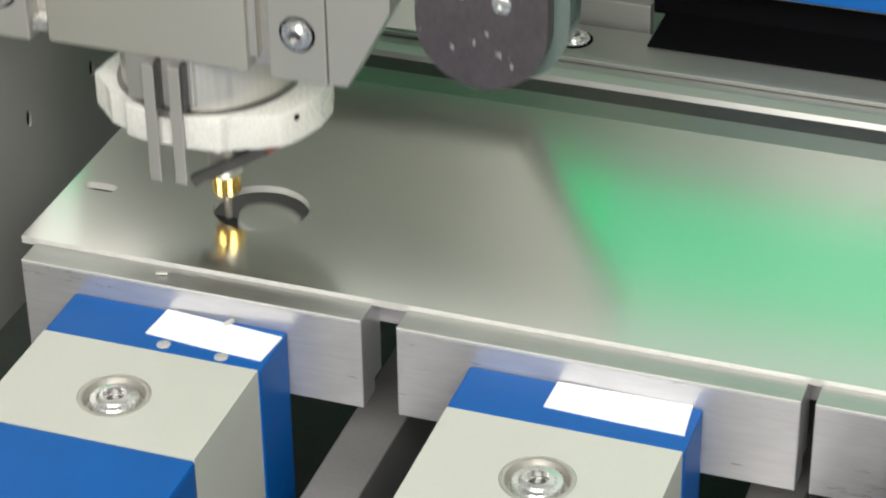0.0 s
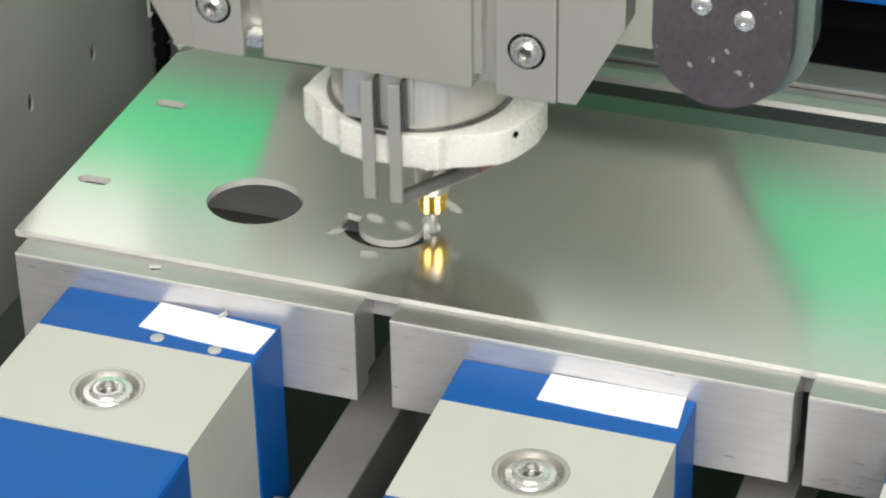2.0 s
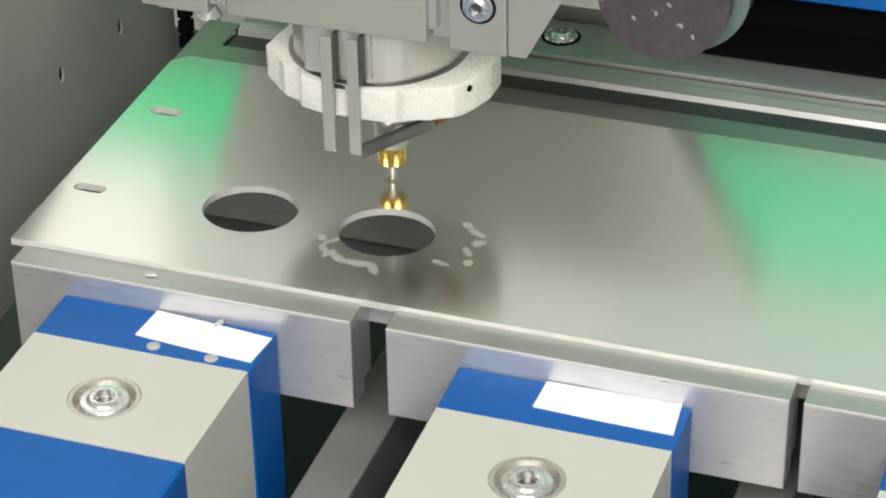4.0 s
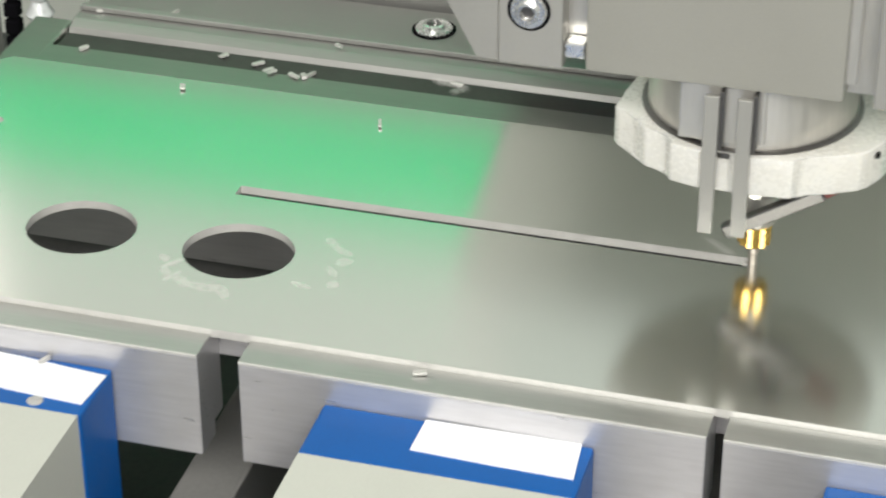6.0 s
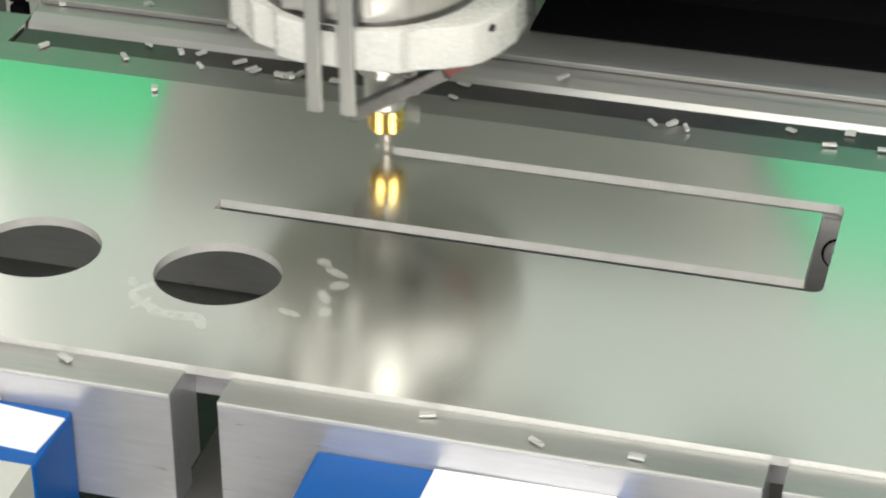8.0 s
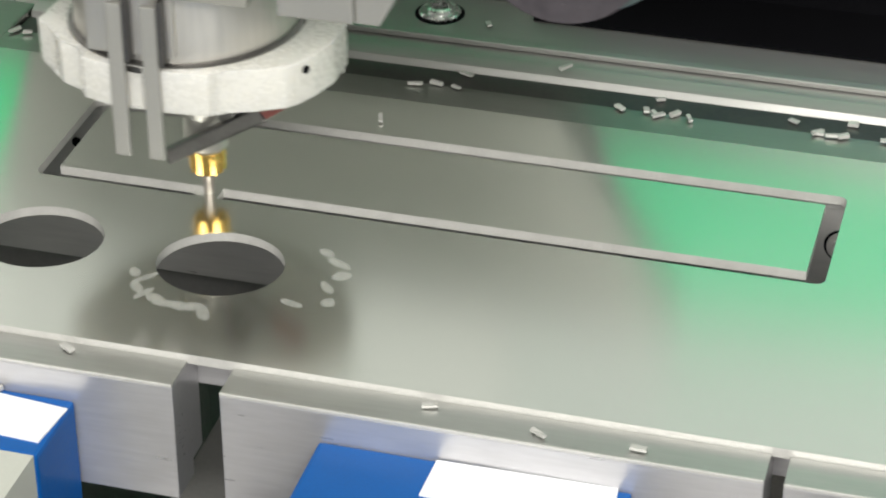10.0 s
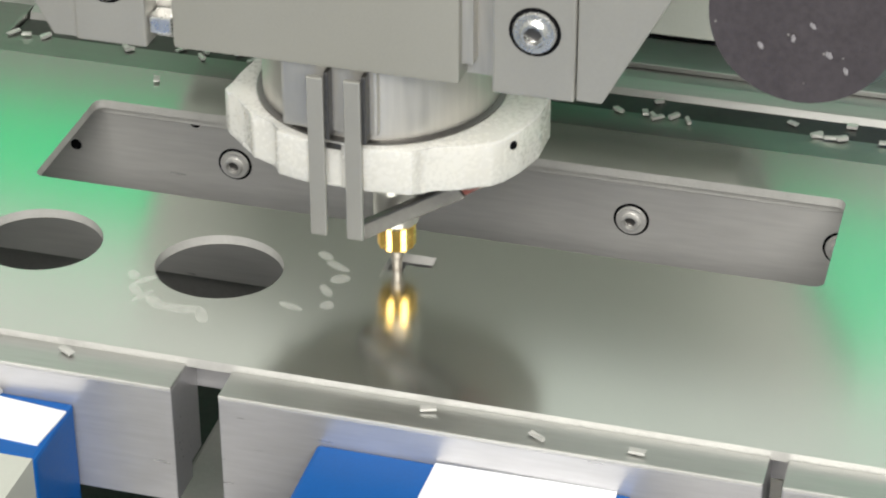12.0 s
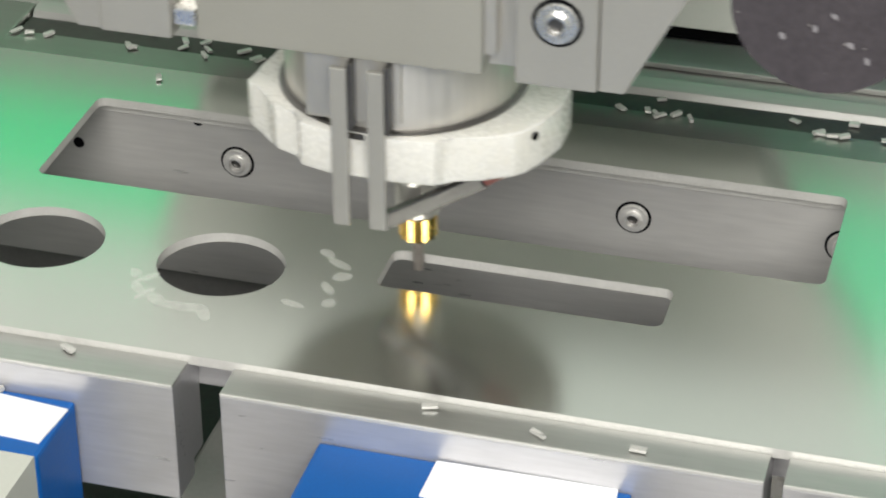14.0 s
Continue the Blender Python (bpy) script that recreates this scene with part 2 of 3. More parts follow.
# Unseen glowing panels, added to give the sheet its pale reflection.
glow_panels = new("reflection_glow")
tagged(glow_panels, "wide white glowing panels, unseen and added for the sheet to reflect", "lamp")
for x0, x1, z0, glow in ((-420, -160, 103.2, GLOW_BRIGHT), (-160, 8, 103.2, GLOW_MIDDLE), (8, 420, 115.2, GLOW_SOFT)):
    part("glow_panel", block(x0 + 0.5, x1 - 0.5, 212, 214, z0, 430, 0), glow, glow_panels)
part("glow_back", block(-426, 426, 215, 222, 96, 436, 0.5), WALL, glow_panels)
# Unseen panel added to cut off the green reflection at its lower edge.
rear = link("glow_stop_panel", block(-330, 400, 199, 203, 9, 60.5, 0.5), WALL)
tagged(rear, "unseen grey panel, added to end the green reflection below", "panel", kind="structure")

# rear machine: rail, groove, black bay, blue beam
rail = new("rear_rail")
tagged(rail, "long grey steel rear rail with a ground top", "rail", kind="structure")
smooth(part("rail_body", slab_yz([(125, -30), (125, -5), (126.5, -2.2), (130, -1.2), (158, -1.0), (158, -30)], -87.8, 500, 0.3), RAIL, rail), 20)
part("rail_lip", block(-87.8, 500, 134, 136.5, -1, 0.4, 0.3), RAIL, rail)
part("rail_wall", block(-60, 26, 160, 164, -30, 7, 0.5), RAIL, rail)
screw_parts(rail, pose(6 * MM, 148 * MM, -1.0 * MM), 5.0)
gut = link("rear_gutter", slab_yz([(114.2, -30), (114.2, -3.3), (125, -3.3), (125, -30)], -87.8, 500), GROOVE)
tagged(gut, "black oiled chip gutter between fixture and rail", "gutter", kind="structure")
bay = new("machine_bay")
tagged(bay, "opening in the rear of the machine, its shade painted black", "machine bay", kind="structure")
# Near-black sheets paint the unlit depth of the opening.
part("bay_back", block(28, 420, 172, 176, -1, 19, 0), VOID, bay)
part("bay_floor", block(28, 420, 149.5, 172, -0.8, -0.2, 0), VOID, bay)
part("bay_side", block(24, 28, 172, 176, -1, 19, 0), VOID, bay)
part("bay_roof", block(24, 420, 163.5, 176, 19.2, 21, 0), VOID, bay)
beam = new("blue_beam")
tagged(beam, "blue painted machine cross beam", "beam")
part("beam_body", block(40, 420, 158.5, 163, 15.5, 21, 0.6), BLUE, beam)
part("beam_post", block(410, 420, 158.5, 163, -1.0, 15.5, 0.6), BLUE, beam)

# drag chain and cable at the side panel's edge
chain = empty("cable_chain", -128, 175, -60)
tagged(chain, "black link cable chain standing beside the side panel", "cable chain")
for i in range(13):
    part("link", block(-2.2, 2.2, -2, 2, i * 5.4, i * 5.4 + 4.4, 0.6), VOID, chain)
sleeve = empty("cable_sleeve", -117, 170, -55)
tagged(sleeve, "crinkled clear plastic cable sleeve", "cable")
prof = [(0, 0)] + [(3.2 + 0.9 * math.sin(i * 1.7) + 0.5 * math.sin(i * 4.1), i * 2.0) for i in range(32)] + [(0, 64)]
smooth(part("sleeve", lathe(prof, 18), PLASTIC, sleeve), 60)

# ---- rear fixture with its bolts ----
fix = new("rear_fixture")
tagged(fix, "milled aluminium rear fixture block with countersunk bolts", "fixture")
part("fixture_body", block(-88, 300, 91, 114, -45.6, -2.5, 0.4), FIXTURE, fix)
# Top strip split from the body so its colour carries the dimmer reflection.
part("top_strap", block(-88, 300, 103.2, 114.2, -2.4, -1.3, 0.15), FIXTURE_TOP_SHADED, fix)
part("strap_face", block(-88, 300, 90.2, 90.55, -5.2, -2.05, 0.1), EDGE, fix, "pale strip along the upper front of the fixture")
part("end_block", block(-98.8, -88.2, 80, 130, -40, -2.05, 0.7), FIXTURE_TOP_SHADED, fix)
for i in range(7):
    x = -24.8 + 44.5 * i
    m = pose(x * MM, 91 * MM, -14.2 * MM, 90, 0, 0)
    screw_parts(fix, m, 3.3, FIXTURE)
# Flat black discs on the face, painting the dark of two small holes.
for x, z in ((-33.6, -5.0), (-62.5, -14.8)):
    b = part("pin_hole_shade", lathe([(1.3, 0), (1.3, 0.12), (0, 0.12)], 20), VOID, fix)
    b.matrix_basis = pose(x * MM, 91 * MM, z * MM, 90, 0, 0)

# ---- front jaws ----
def front_jaw(x0, x1):
    jaw = new("front_jaw")
    tagged(jaw, "bright milled aluminium jaw block under the sheet edge", "vise jaw", "row of jaws under the front sheet edge")
    part("jaw_body", block(x0, x1, -10.4, -2.2, -27.3, -1.95, 0.3), MILLED, jaw)
    # Top coloured darker, since it mirrors darker surroundings than the front.
    part("jaw_shaded_top", block(x0, x1, -10.4, -2.2, -1.9, -1.35, 0.2), JAW_TOP_SHADED, jaw, "top face in a darker metal for its dim reflections")
    # Thin bright strip painted in as the glint along the front edge.
    part("edge_highlight", block(x0 + 0.1, x1 - 0.1, -10.55, -10.1, -1.95, -1.3, 0.12), EDGE, jaw, "bright strip painting the highlight on the jaw edge")
    part("jaw_step", block(x0 + 0.2, x1 - 0.2, -2.2, 3.2, -24, -2.05, 0.2), MILLED, jaw)
    return jaw


front_jaw(-93.0, -0.8)
front_jaw(8.3, 108.0)
front_jaw(111.3, 206.0)
for x in (-2.0, 103.0):
    t = link("slide_bar", block(x - 10, x + 4, -128, 58, -69.9, -45, 0.8), BEDGREY)
    tagged(t, "grey steel slide bar running under the jaws", "slide bar", "slide bars under the jaws")
    t2 = link("slide_block", block(x - 17, x - 10.2, -128, -24, -69.9, -51, 1.0), BEDGREY)
    tagged(t2, "grey steel slide block beside the clamp", "slide block", "slide blocks")
# Base coloured near-black to stand for the shaded void below the clamps.
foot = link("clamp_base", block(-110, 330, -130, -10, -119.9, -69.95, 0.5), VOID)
tagged(foot, "base under the clamps, black for the shade between them", "base", kind="structure")


strip = link("support_strip", block(-92, 300, 3.25, 9.0, -10.0, -2.05, 0.2), MILLED)
tagged(strip, "milled aluminium strip under the sheet behind the jaws", "support strip", kind="structure")


# ---- clamps ----
def clamp():
    c = empty("clamp")
    tagged(c, "cream and blue clamp block with a bright socket screw", "clamp", "row of clamps before the jaws")
    part("nose_block", block(-29, 29, -18.4, -0.2, -60, 0.0, 0.9), BLUE, c, "blue anodised nose block")
    loops = [[(-28.6, -56), (28.6, -56), (28.6, -18.4), (-28.6, -18.4)], ring_points(0, -38.5, 8.9, 40)]
    part("cream_top", holed_slab(loops, -3.0, 0.25), CREAM, c)
    part("cream_body", block(-28.6, 28.6, -56, -18.4, -60, -3.0, 0), CREAM, c)
    part("rear_block", block(-29, 29, -110, -56.05, -60, 0.2, 1.2), BLUE, c, "blue anodised rear block")
    cup = lathe([(8.8, -2.9), (8.8, 0.15), (8.2, 0.3), (7.6, 0.1), (7.4, -1.5), (6.9, -2.4), (0, -2.4)], 44)
    smooth(part("screw_cup", cup, STEEL, c)).location = (0, -38.5 * MM, 0)
    head = lathe([(6.3, -2.4), (6.3, -0.9), (5.8, -0.3), (4.4, -0.1), (3.9, 0.5), (3.4, 0.7), (2.7, 0.7), (2.5, -1.2), (0, -1.4)], 40)
    smooth(part("screw", head, CHROME, c, "bright socket screw")).location = (0, -38.5 * MM, 0)
    # Darker floor paints the shade down in the socket.
    sock = prism(ring_points(0, 0, 2.45, 6), -1.35, -1.1)
    part("hex_socket", sock, DARKSTEEL, c).location = (0, -38.5 * MM, 0)
    return c


def sticker(outline):
    s = link("sticker", prism(outline, -8.28, -7.95, 0.0), WHITE)
    tagged(s, "blank white paper sticker on the clamp's blue nose", "sticker", "stickers on the clamps")
    return s


c1 = clamp()
c1.location = (-49.3 * MM, -10.3 * MM, -8.3 * MM)
copy_thing(c1, pose(56.2 * MM, -10.3 * MM, -8.3 * MM))
copy_thing(c1, pose(161.4 * MM, -10.3 * MM, -8.3 * MM))
for px, py in ((2.2, -15.0), (17.8, -15.6)):
    smooth(part("pin", lathe([(1.75, -0.2), (1.75, 0.15), (1.5, 0.28), (0, 0.28)], 20), IVORY, c1)).location = (px * MM, py * MM, 0)
sticker([(-53.4, -22.2), (-52.9, -16.5), (-52.5, -10.9), (-40, -11.8), (-20.4, -13.7), (-20.9, -19), (-21.5, -24.7), (-38, -23.7)])
sticker([(49.2, -21.5), (49.5, -10.9), (64, -10.7), (82.6, -10.5), (83.6, -22.5), (66, -22.2)])

# ---- the sheet that is being cut, with its openings ----
T = 2.0
HOLE1, HOLE2, R = (-43.5, 28.9), (-5.6, 28.7), 11.6
W1 = (-54.8, 109.3, 52.6, 86.9)
W2 = (25.6, 81.8, 29.9, 43.4)
K = 4.0


def bore(centre, r, n=64, start=0.0, turn=2 * math.pi):
    """The slightly oval bore about a centre."""
    return [(centre[0] + 1.10 * x, centre[1] + 0.05 * r + 0.99 * y) for x, y in ring_points(0, 0, r, n, start, turn)]


def slot_loop(cx, cy, half, r):
    return ring_points(cx + half, cy, r, 8, -math.pi / 2, math.pi) + ring_points(cx - half, cy, r, 8, math.pi / 2, math.pi)


def cut_finish(ob):
    """Bright sawn edges round the brushed faces."""
    ob.data.materials.append(EDGE)
    for p in ob.data.polygons:
        p.material_index = 0 if abs(p.normal.z) > 0.5 else 1
    return ob


sheet = link("metal_sheet", holed_slab([
    [(-97, -2.1), (300, -2.1), (300, 103), (-93, 103), (-97, 99)],
    bore(HOLE1, R), bore(HOLE2, R),
    rounded(*W1, 2.0), rounded(*W2, 2.0),
    slot_loop(-88.3, 26.6, 2.7, 1.9), slot_loop(-85.9, 70.6, 2.7, 1.9)], -T, 0), SHEET)
cut_finish(sheet)
tagged(sheet, "brushed aluminium sheet with milled round and rectangular openings", "metal sheet")


def offcut(name, bm, label):
    return tagged(cut_finish(link(name, bm, SHEET)), label, "offcut", "offcuts of the sheet")


def local_disc(r):
    return prism(bore((0, 0), r), -T, 0)


def inner_bar(w):
    """What is left of a window once the tool has gone round it."""
    a, b = (w[1] - w[0]) / 2 - K, (w[3] - w[2]) / 2 - K
    return block(-a, a, -b, b, -T, 0, 0)


disc1 = offcut("round_offcut", local_disc(R - K), "round aluminium offcut dropping out of the sheet")
disc2 = offcut("round_offcut", local_disc(R - K), "round aluminium offcut dropping out of the sheet")
bar1 = offcut("oblong_offcut", inner_bar(W1), "long rectangular aluminium offcut of the sheet")
bar2 = offcut("oblong_offcut", inner_bar(W2), "small rectangular aluminium offcut of the sheet")

# ---- the tool's way over the sheet: seconds, x, y, lift ----
HEAD = [(0, -51.6, 26.6, 0), (0.1, -51.8, 27.2, 10), (0.2, -53, 28.5, 24), (0.3, -20, 29, 29), (0.4, -15, 28.9, 26), (0.5, -14.8, 28.9, 8),
        (0.6, -14.8, 28.9, 0.6), (0.8, -14.8, 28.7, 0), (1.0, -14.4, 28.0, 0), (1.4, -14.4, 26.8, 0), (1.5, -14.3, 25.8, 0), (1.6, -13.4, 23.4, 0),
        (1.7, -9.5, 20.6, 0), (1.8, -4.4, 20.2, 0), (1.9, 2.4, 24.2, 0), (2.0, 5.0, 31.8, 0), (2.1, 1.6, 36.2, 0), (2.2, -4.9, 37.2, 0),
        (2.32, -12.4, 35.4, 0), (2.42, -15.0, 28.7, 0), (2.55, -15, 29, 8), (2.75, -13, 45, 18), (3.0, -13, 54.6, 12), (3.2, -13, 54.6, 0),
        (4.1, -13, 54.6, 0), (4.3, -0.9, 54.6, 0), (4.5, 9.9, 54.6, 0), (5.0, 42.0, 54.5, 0), (5.5, 74.9, 54.5, 0), (5.9, 101.5, 54.5, 0),
        (6.05, 107.1, 56, 0), (6.3, 107.3, 72, 0), (6.5, 107.3, 83.6, 0), (6.6, 104.5, 84.9, 0), (7.0, 80, 84.9, 0), (7.5, 46.6, 84.9, 0),
        (8.0, 12.4, 84.9, 0), (8.2, -0.4, 84.9, 0), (8.9, -50.5, 84.9, 0), (9.0, -52.8, 83, 0), (9.4, -52.8, 56.5, 0), (9.5, -51, 54.6, 0),
        (10.1, -13, 54.6, 0), (10.2, -12, 54.6, 2), (10.3, -12, 54.6, 10), (10.4, -11, 54, 24), (10.5, 4, 50, 29), (10.6, 27, 43, 25),
        (10.7, 29, 42, 13), (10.8, 30, 41.6, 4), (11.0, 32.4, 41.4, 0.6), (11.5, 30.4, 41.4, 0), (11.8, 29, 41.2, 0), (11.92, 28.4, 39.5, 0),
        (12.1, 28, 34.6, 0), (12.2, 28.4, 32.2, 0), (12.5, 50.0, 31.9, 0), (13.0, 77.8, 31.9, 0), (13.1, 79.8, 33.2, 0), (13.25, 79.8, 39.6, 0),
        (13.35, 77, 41.2, 0), (13.5, 63, 41.4, 0), (14.0, 31.1, 41.3, 0)]


def tool_at(t):
    for a, b in zip(HEAD, HEAD[1:]):
        if a[0] <= t <= b[0]:
            k = (t - a[0]) / (b[0] - a[0])
            return tuple(a[i] + k * (b[i] - a[i]) for i in (1, 2, 3))
    return HEAD[-1][1:]


def passing(x, y, t0, t1, reach=2.3):
    """When the tool first comes within reach of a place between t0 and t1."""
    best = (1e9, t1)
    t = t0
    while t <= t1:
        p = tool_at(t)
        d = math.hypot(p[0] - x, p[1] - y)
        if d < reach and p[2] < 1.5:
            return t
        best = min(best, (d, t))
        t += 0.02
    return best[1]


# crumbs of the sheet that the tool mills out of its track
CRUMBS = []


def crumb(outline, t0, t1):
    cx = sum(p[0] for p in outline) / len(outline)
    cy = sum(p[1] for p in outline) / len(outline)
    ob = link("milled_crumb", prism([(x - cx, y - cy) for x, y in outline], -T, 0), SHEET)
    cut_finish(ob)
    tagged(ob, "small crumb of aluminium milled out of the sheet", "metal crumb", "crumbs milled from the tool track")
    CRUMBS.append((ob, cx, cy, passing(cx, cy, t0, t1)))


def crumbs_round(centre, t0, t1, n=24):
    for i in range(n):
        a, b = 2 * math.pi * i / n, 2 * math.pi / n
        k = 64 // n if 64 % n == 0 else 3
        outer = bore(centre, R, k, a, b)
        inner = bore(centre, R - K, k, a, b)
        crumb(outer + inner[::-1], t0, t1)


def crumbs_window(w, t0, t1, step):
    x0, x1, y0, y1 = w
    n = max(2, round((x1 - x0 - 2 * K) / step))
    d = (x1 - x0 - 2 * K) / n
    for i in range(n):
        a = x0 + K + i * d
        for b in (y0, y1 - K):
            crumb([(a, b), (a + d, b), (a + d, b + K), (a, b + K)], t0, t1)
    n = max(2, round((y1 - y0 - 2 * K) / step))
    d = (y1 - y0 - 2 * K) / n
    for i in range(n):
        b = y0 + K + i * d
        for a in (x0, x1 - K):
            crumb([(a, b), (a + K, b), (a + K, b + d), (a, b + d)], t0, t1)
    r = rounded(x0, x1, y0, y1, 2.0)
    q = len(r) // 4
    for k, (ix, iy, ox, oy) in enumerate(((x1 - K, y1 - K, x1, y1), (x0 + K, y1 - K, x0, y1), (x0 + K, y0 + K, x0, y0), (x1 - K, y0 + K, x1, y0))):
        arc = r[k * q:(k + 1) * q]
        first, last = ((ox, iy), (ix, oy)) if k in (0, 2) else ((ix, oy), (ox, iy))
        crumb([(ix, iy), first] + arc + [last], t0, t1)


crumbs_round(HOLE2, 0.6, 2.45, 32)
crumbs_window(W1, 3.2, 10.1, 3.0)
crumbs_window(W2, 11.0, 13.98, 2.6)


# loose bright chips that fly from the tool and come to rest
CHIPS = []


def chip_mesh():
    w, l, h = random.uniform(0.8, 1.3), random.uniform(2.0, 3.3), random.uniform(0.4, 0.8)
    bm = block(-l / 2, l / 2, -w / 2, w / 2, -h / 2, h / 2, 0)
    for v in bm.verts:
        v.co.z += 0.5 * MM * (v.co.x / (l / 2 * MM)) ** 2 * random.uniform(0.4, 1)
        v.co.x += random.uniform(-0.15, 0.15) * MM
    return bm


def chip(t, end, rest_z, lift):
    p = tool_at(t)
    ob = link("metal_chip", chip_mesh(), EDGE)
    tagged(ob, "tiny bright curled aluminium chip", "metal chip", "chips thrown from the cut")
    CHIPS.append((ob, t, p, end, rest_z, lift))


for i in range(40):
    t = random.uniform(4.25, 9.6)
    x = random.choice((random.uniform(-90, 20), random.uniform(-60, 20), random.uniform(40, 125)))
    y = random.choice((random.uniform(112.4, 114), random.uniform(112.8, 114), random.uniform(117.5, 124)))
    chip(t, (x, y), -1.0 if y < 114.1 else -3.0, random.uniform(10, 22))
for i in range(9):
    t = random.uniform(4.25, 8.1)
    chip(t, (random.uniform(-90, 110), random.uniform(128, 148)), -0.7, random.uniform(12, 24))
for i in range(7):
    t = random.uniform(4.25, 8.1)
    chip(t, (random.uniform(-85, 100), random.uniform(-8.6, -3)), -1.1, random.uniform(10, 20))
for i in range(9):
    t = random.choice((random.uniform(0.9, 2.3), random.uniform(12.0, 13.9)))
    chip(t, (random.uniform(-80, 150), random.uniform(-150, -120)), -71.5, random.uniform(15, 30))

for x, y, z, turn in ((-55.7, -6.2, -1.05, 20), (-35.2, -12.2, -7.9, 65), (0.5, -60.0, -44.4, 40)):
    ob = link("metal_chip", chip_mesh(), EDGE)
    ob.matrix_basis = pose(x * MM, y * MM, z * MM, 0, 0, turn)
    tagged(ob, "small bright aluminium chip lying on the clamping jaws", "metal chip", "chips lying on the jaws")

# drops of coolant that splash on to the sheet round the second bore
COOLANT = material("coolant_drop", (0.92, 0.92, 0.88), 0.0, 0.6, 0.1, 700, 90, 0.2)
COOLANT.node_tree.nodes["Principled BSDF"].inputs["Alpha"].default_value = 0.10


def drop_mesh():
    n, a, b = 14, random.uniform(1.4, 3.0), random.uniform(0.7, 1.6)
    rim = [(a * math.cos(6.2832 * i / n) * random.uniform(0.9, 1.1), b * math.sin(6.2832 * i / n) * random.uniform(0.88, 1.12)) for i in range(n)]
    return prism(rim, -0.05, 0.05)


for i in range(15):
    t = random.uniform(1.75, 2.15)
    a = -2.7 + 0.16 * i if i < 9 else -0.5 + 0.2 * (i - 9)
    d = random.uniform(14.8, 18) if i < 9 else random.uniform(20, 26)
    ob = link("coolant_drop", drop_mesh(), COOLANT)
    tagged(ob, "milky drop of coolant splashed on the sheet", "coolant drop", "coolant drops round the bore")
    CHIPS.append((ob, t, tool_at(t), (HOLE2[0] + d * math.cos(a), HOLE2[1] + 0.95 * d * math.sin(a)), 0.06, random.uniform(4, 9)))
chip(4.6, (-45, 98), 0.3, 14)
chip(5.2, (8, 93), 0.3, 14)


# ---- milling head, its place the tip of the tool ----
head = empty("milling_head")
tagged(head, "grey milling spindle head with ivory ring, brass collet and cutter", "milling head")
F = -24.0
smooth(part("housing", block(-34.2, 19, F, F + 13, 55.3, 190, 1.2), HOUSING, head, "grey beige enamelled housing"), 30)
part("side_recess", slab_xz([(19, 55.5), (24.9, 55.5), (24.9, 190), (19, 190)], F + 5, F + 12), STEEL, head)
part("side_recess", slab_xz([(-38.8, 61), (-34.2, 61), (-34.2, 190), (-38.8, 190)], F + 5, F + 12), STEEL, head)
fill = slab_xz([(19, 59), (21, 59), (21, 190), (19, 190)], F + 1.5, F + 6)
part("recess_bead", fill, STEEL, head)


def bracket(x0, x1, out, screw_x):
    b = part("side_bracket", block(x0, x1, F - 0.6, F + 12, 55.2, 190, 0.5), BRACKET, head, "satin metal side bracket")
    screw_parts(b, pose(screw_x * MM, (F - 0.6) * MM, 67.9 * MM, 90, 0, 0), 3.9)
    e = x1 if out > 0 else x0
    g = [(e + out * 0.15, 55.2), (e + out * 4.7, 55.2), (e + out * 16, 76.5), (e + out * 16, 190), (e + out * 0.15, 190)]
    part("gusset", slab_xz(g, F + 0.2, F + 9, 0.3), BRACKET, head, "satin sheet gusset with a slanted edge")


bracket(24.9, 39.5, 1, 32.4)
bracket(-52.4, -38.8, -1, -45.9)
part("recess_clip", block(-38.6, -34.4, F + 0.6, F + 4.8, 57.6, 61.0, 0.4), CHROME, head)

CX, CY = -2.5, 0.5
barrel = [(21.6, 36.5), (22.4, 37.2), (22.4, 120)]
smooth(part("spindle_barrel", lathe(barrel, 56, None, CX, CY), STEEL, head, "turned steel spindle barrel"))
part("barrel_flat", block(CX - 12, CX + 6, CY - 23.0, CY - 15, 42, 57.4, 0.6), STEEL, head)
rim = [(23.6, 38.6), (23.6, 40.5), (23.0, 40.8), (22.3, 40.8), (22.3, 38.6)]
smooth(part("barrel_collar", lathe(rim, 56, None, CX, CY), DARKSTEEL, head))
RING = [(-27.2, -3), (-28.0, -9), (-26.8, -10.8), (-23.2, -13.0), (-21.2, -16.2), (-20.2, -17.8), (-15.8, -18.6), (-14.6, -22.2), (-8.6, -24.0), (-7.6, -22.6), (-3.0, -22.8),
        (-2.2, -24.4), (9.6, -23.4), (10.6, -21.2), (12.4, -20.6), (17.5, -18.6), (22.0, -16.4), (23.4, -14.4), (25.6, -10.5),
        (27.6, -4), (27.8, 4), (25.5, 11), (20, 18.5), (11, 24), (0, 26), (-11, 24), (-20, 18.5), (-25.5, 11)]
RING = [(x * (1.09 if x < 0 else 1.045), y) for x, y in RING]
smooth(part("clamp_ring", prism(RING, 31.2, 40.2, 0.7), IVORY, head, "ivory nylon clamping ring"), 35)
# Flat black disc that paints the shade of a small hole.
hole = part("ring_hole_shade", lathe([(0.85, 0), (0.85, 0.25), (0, 0.25)], 16), VOID, head)
hole.matrix_basis = pose(25.9 * MM, -12.35 * MM, 38.2 * MM, 90, 0, 61)
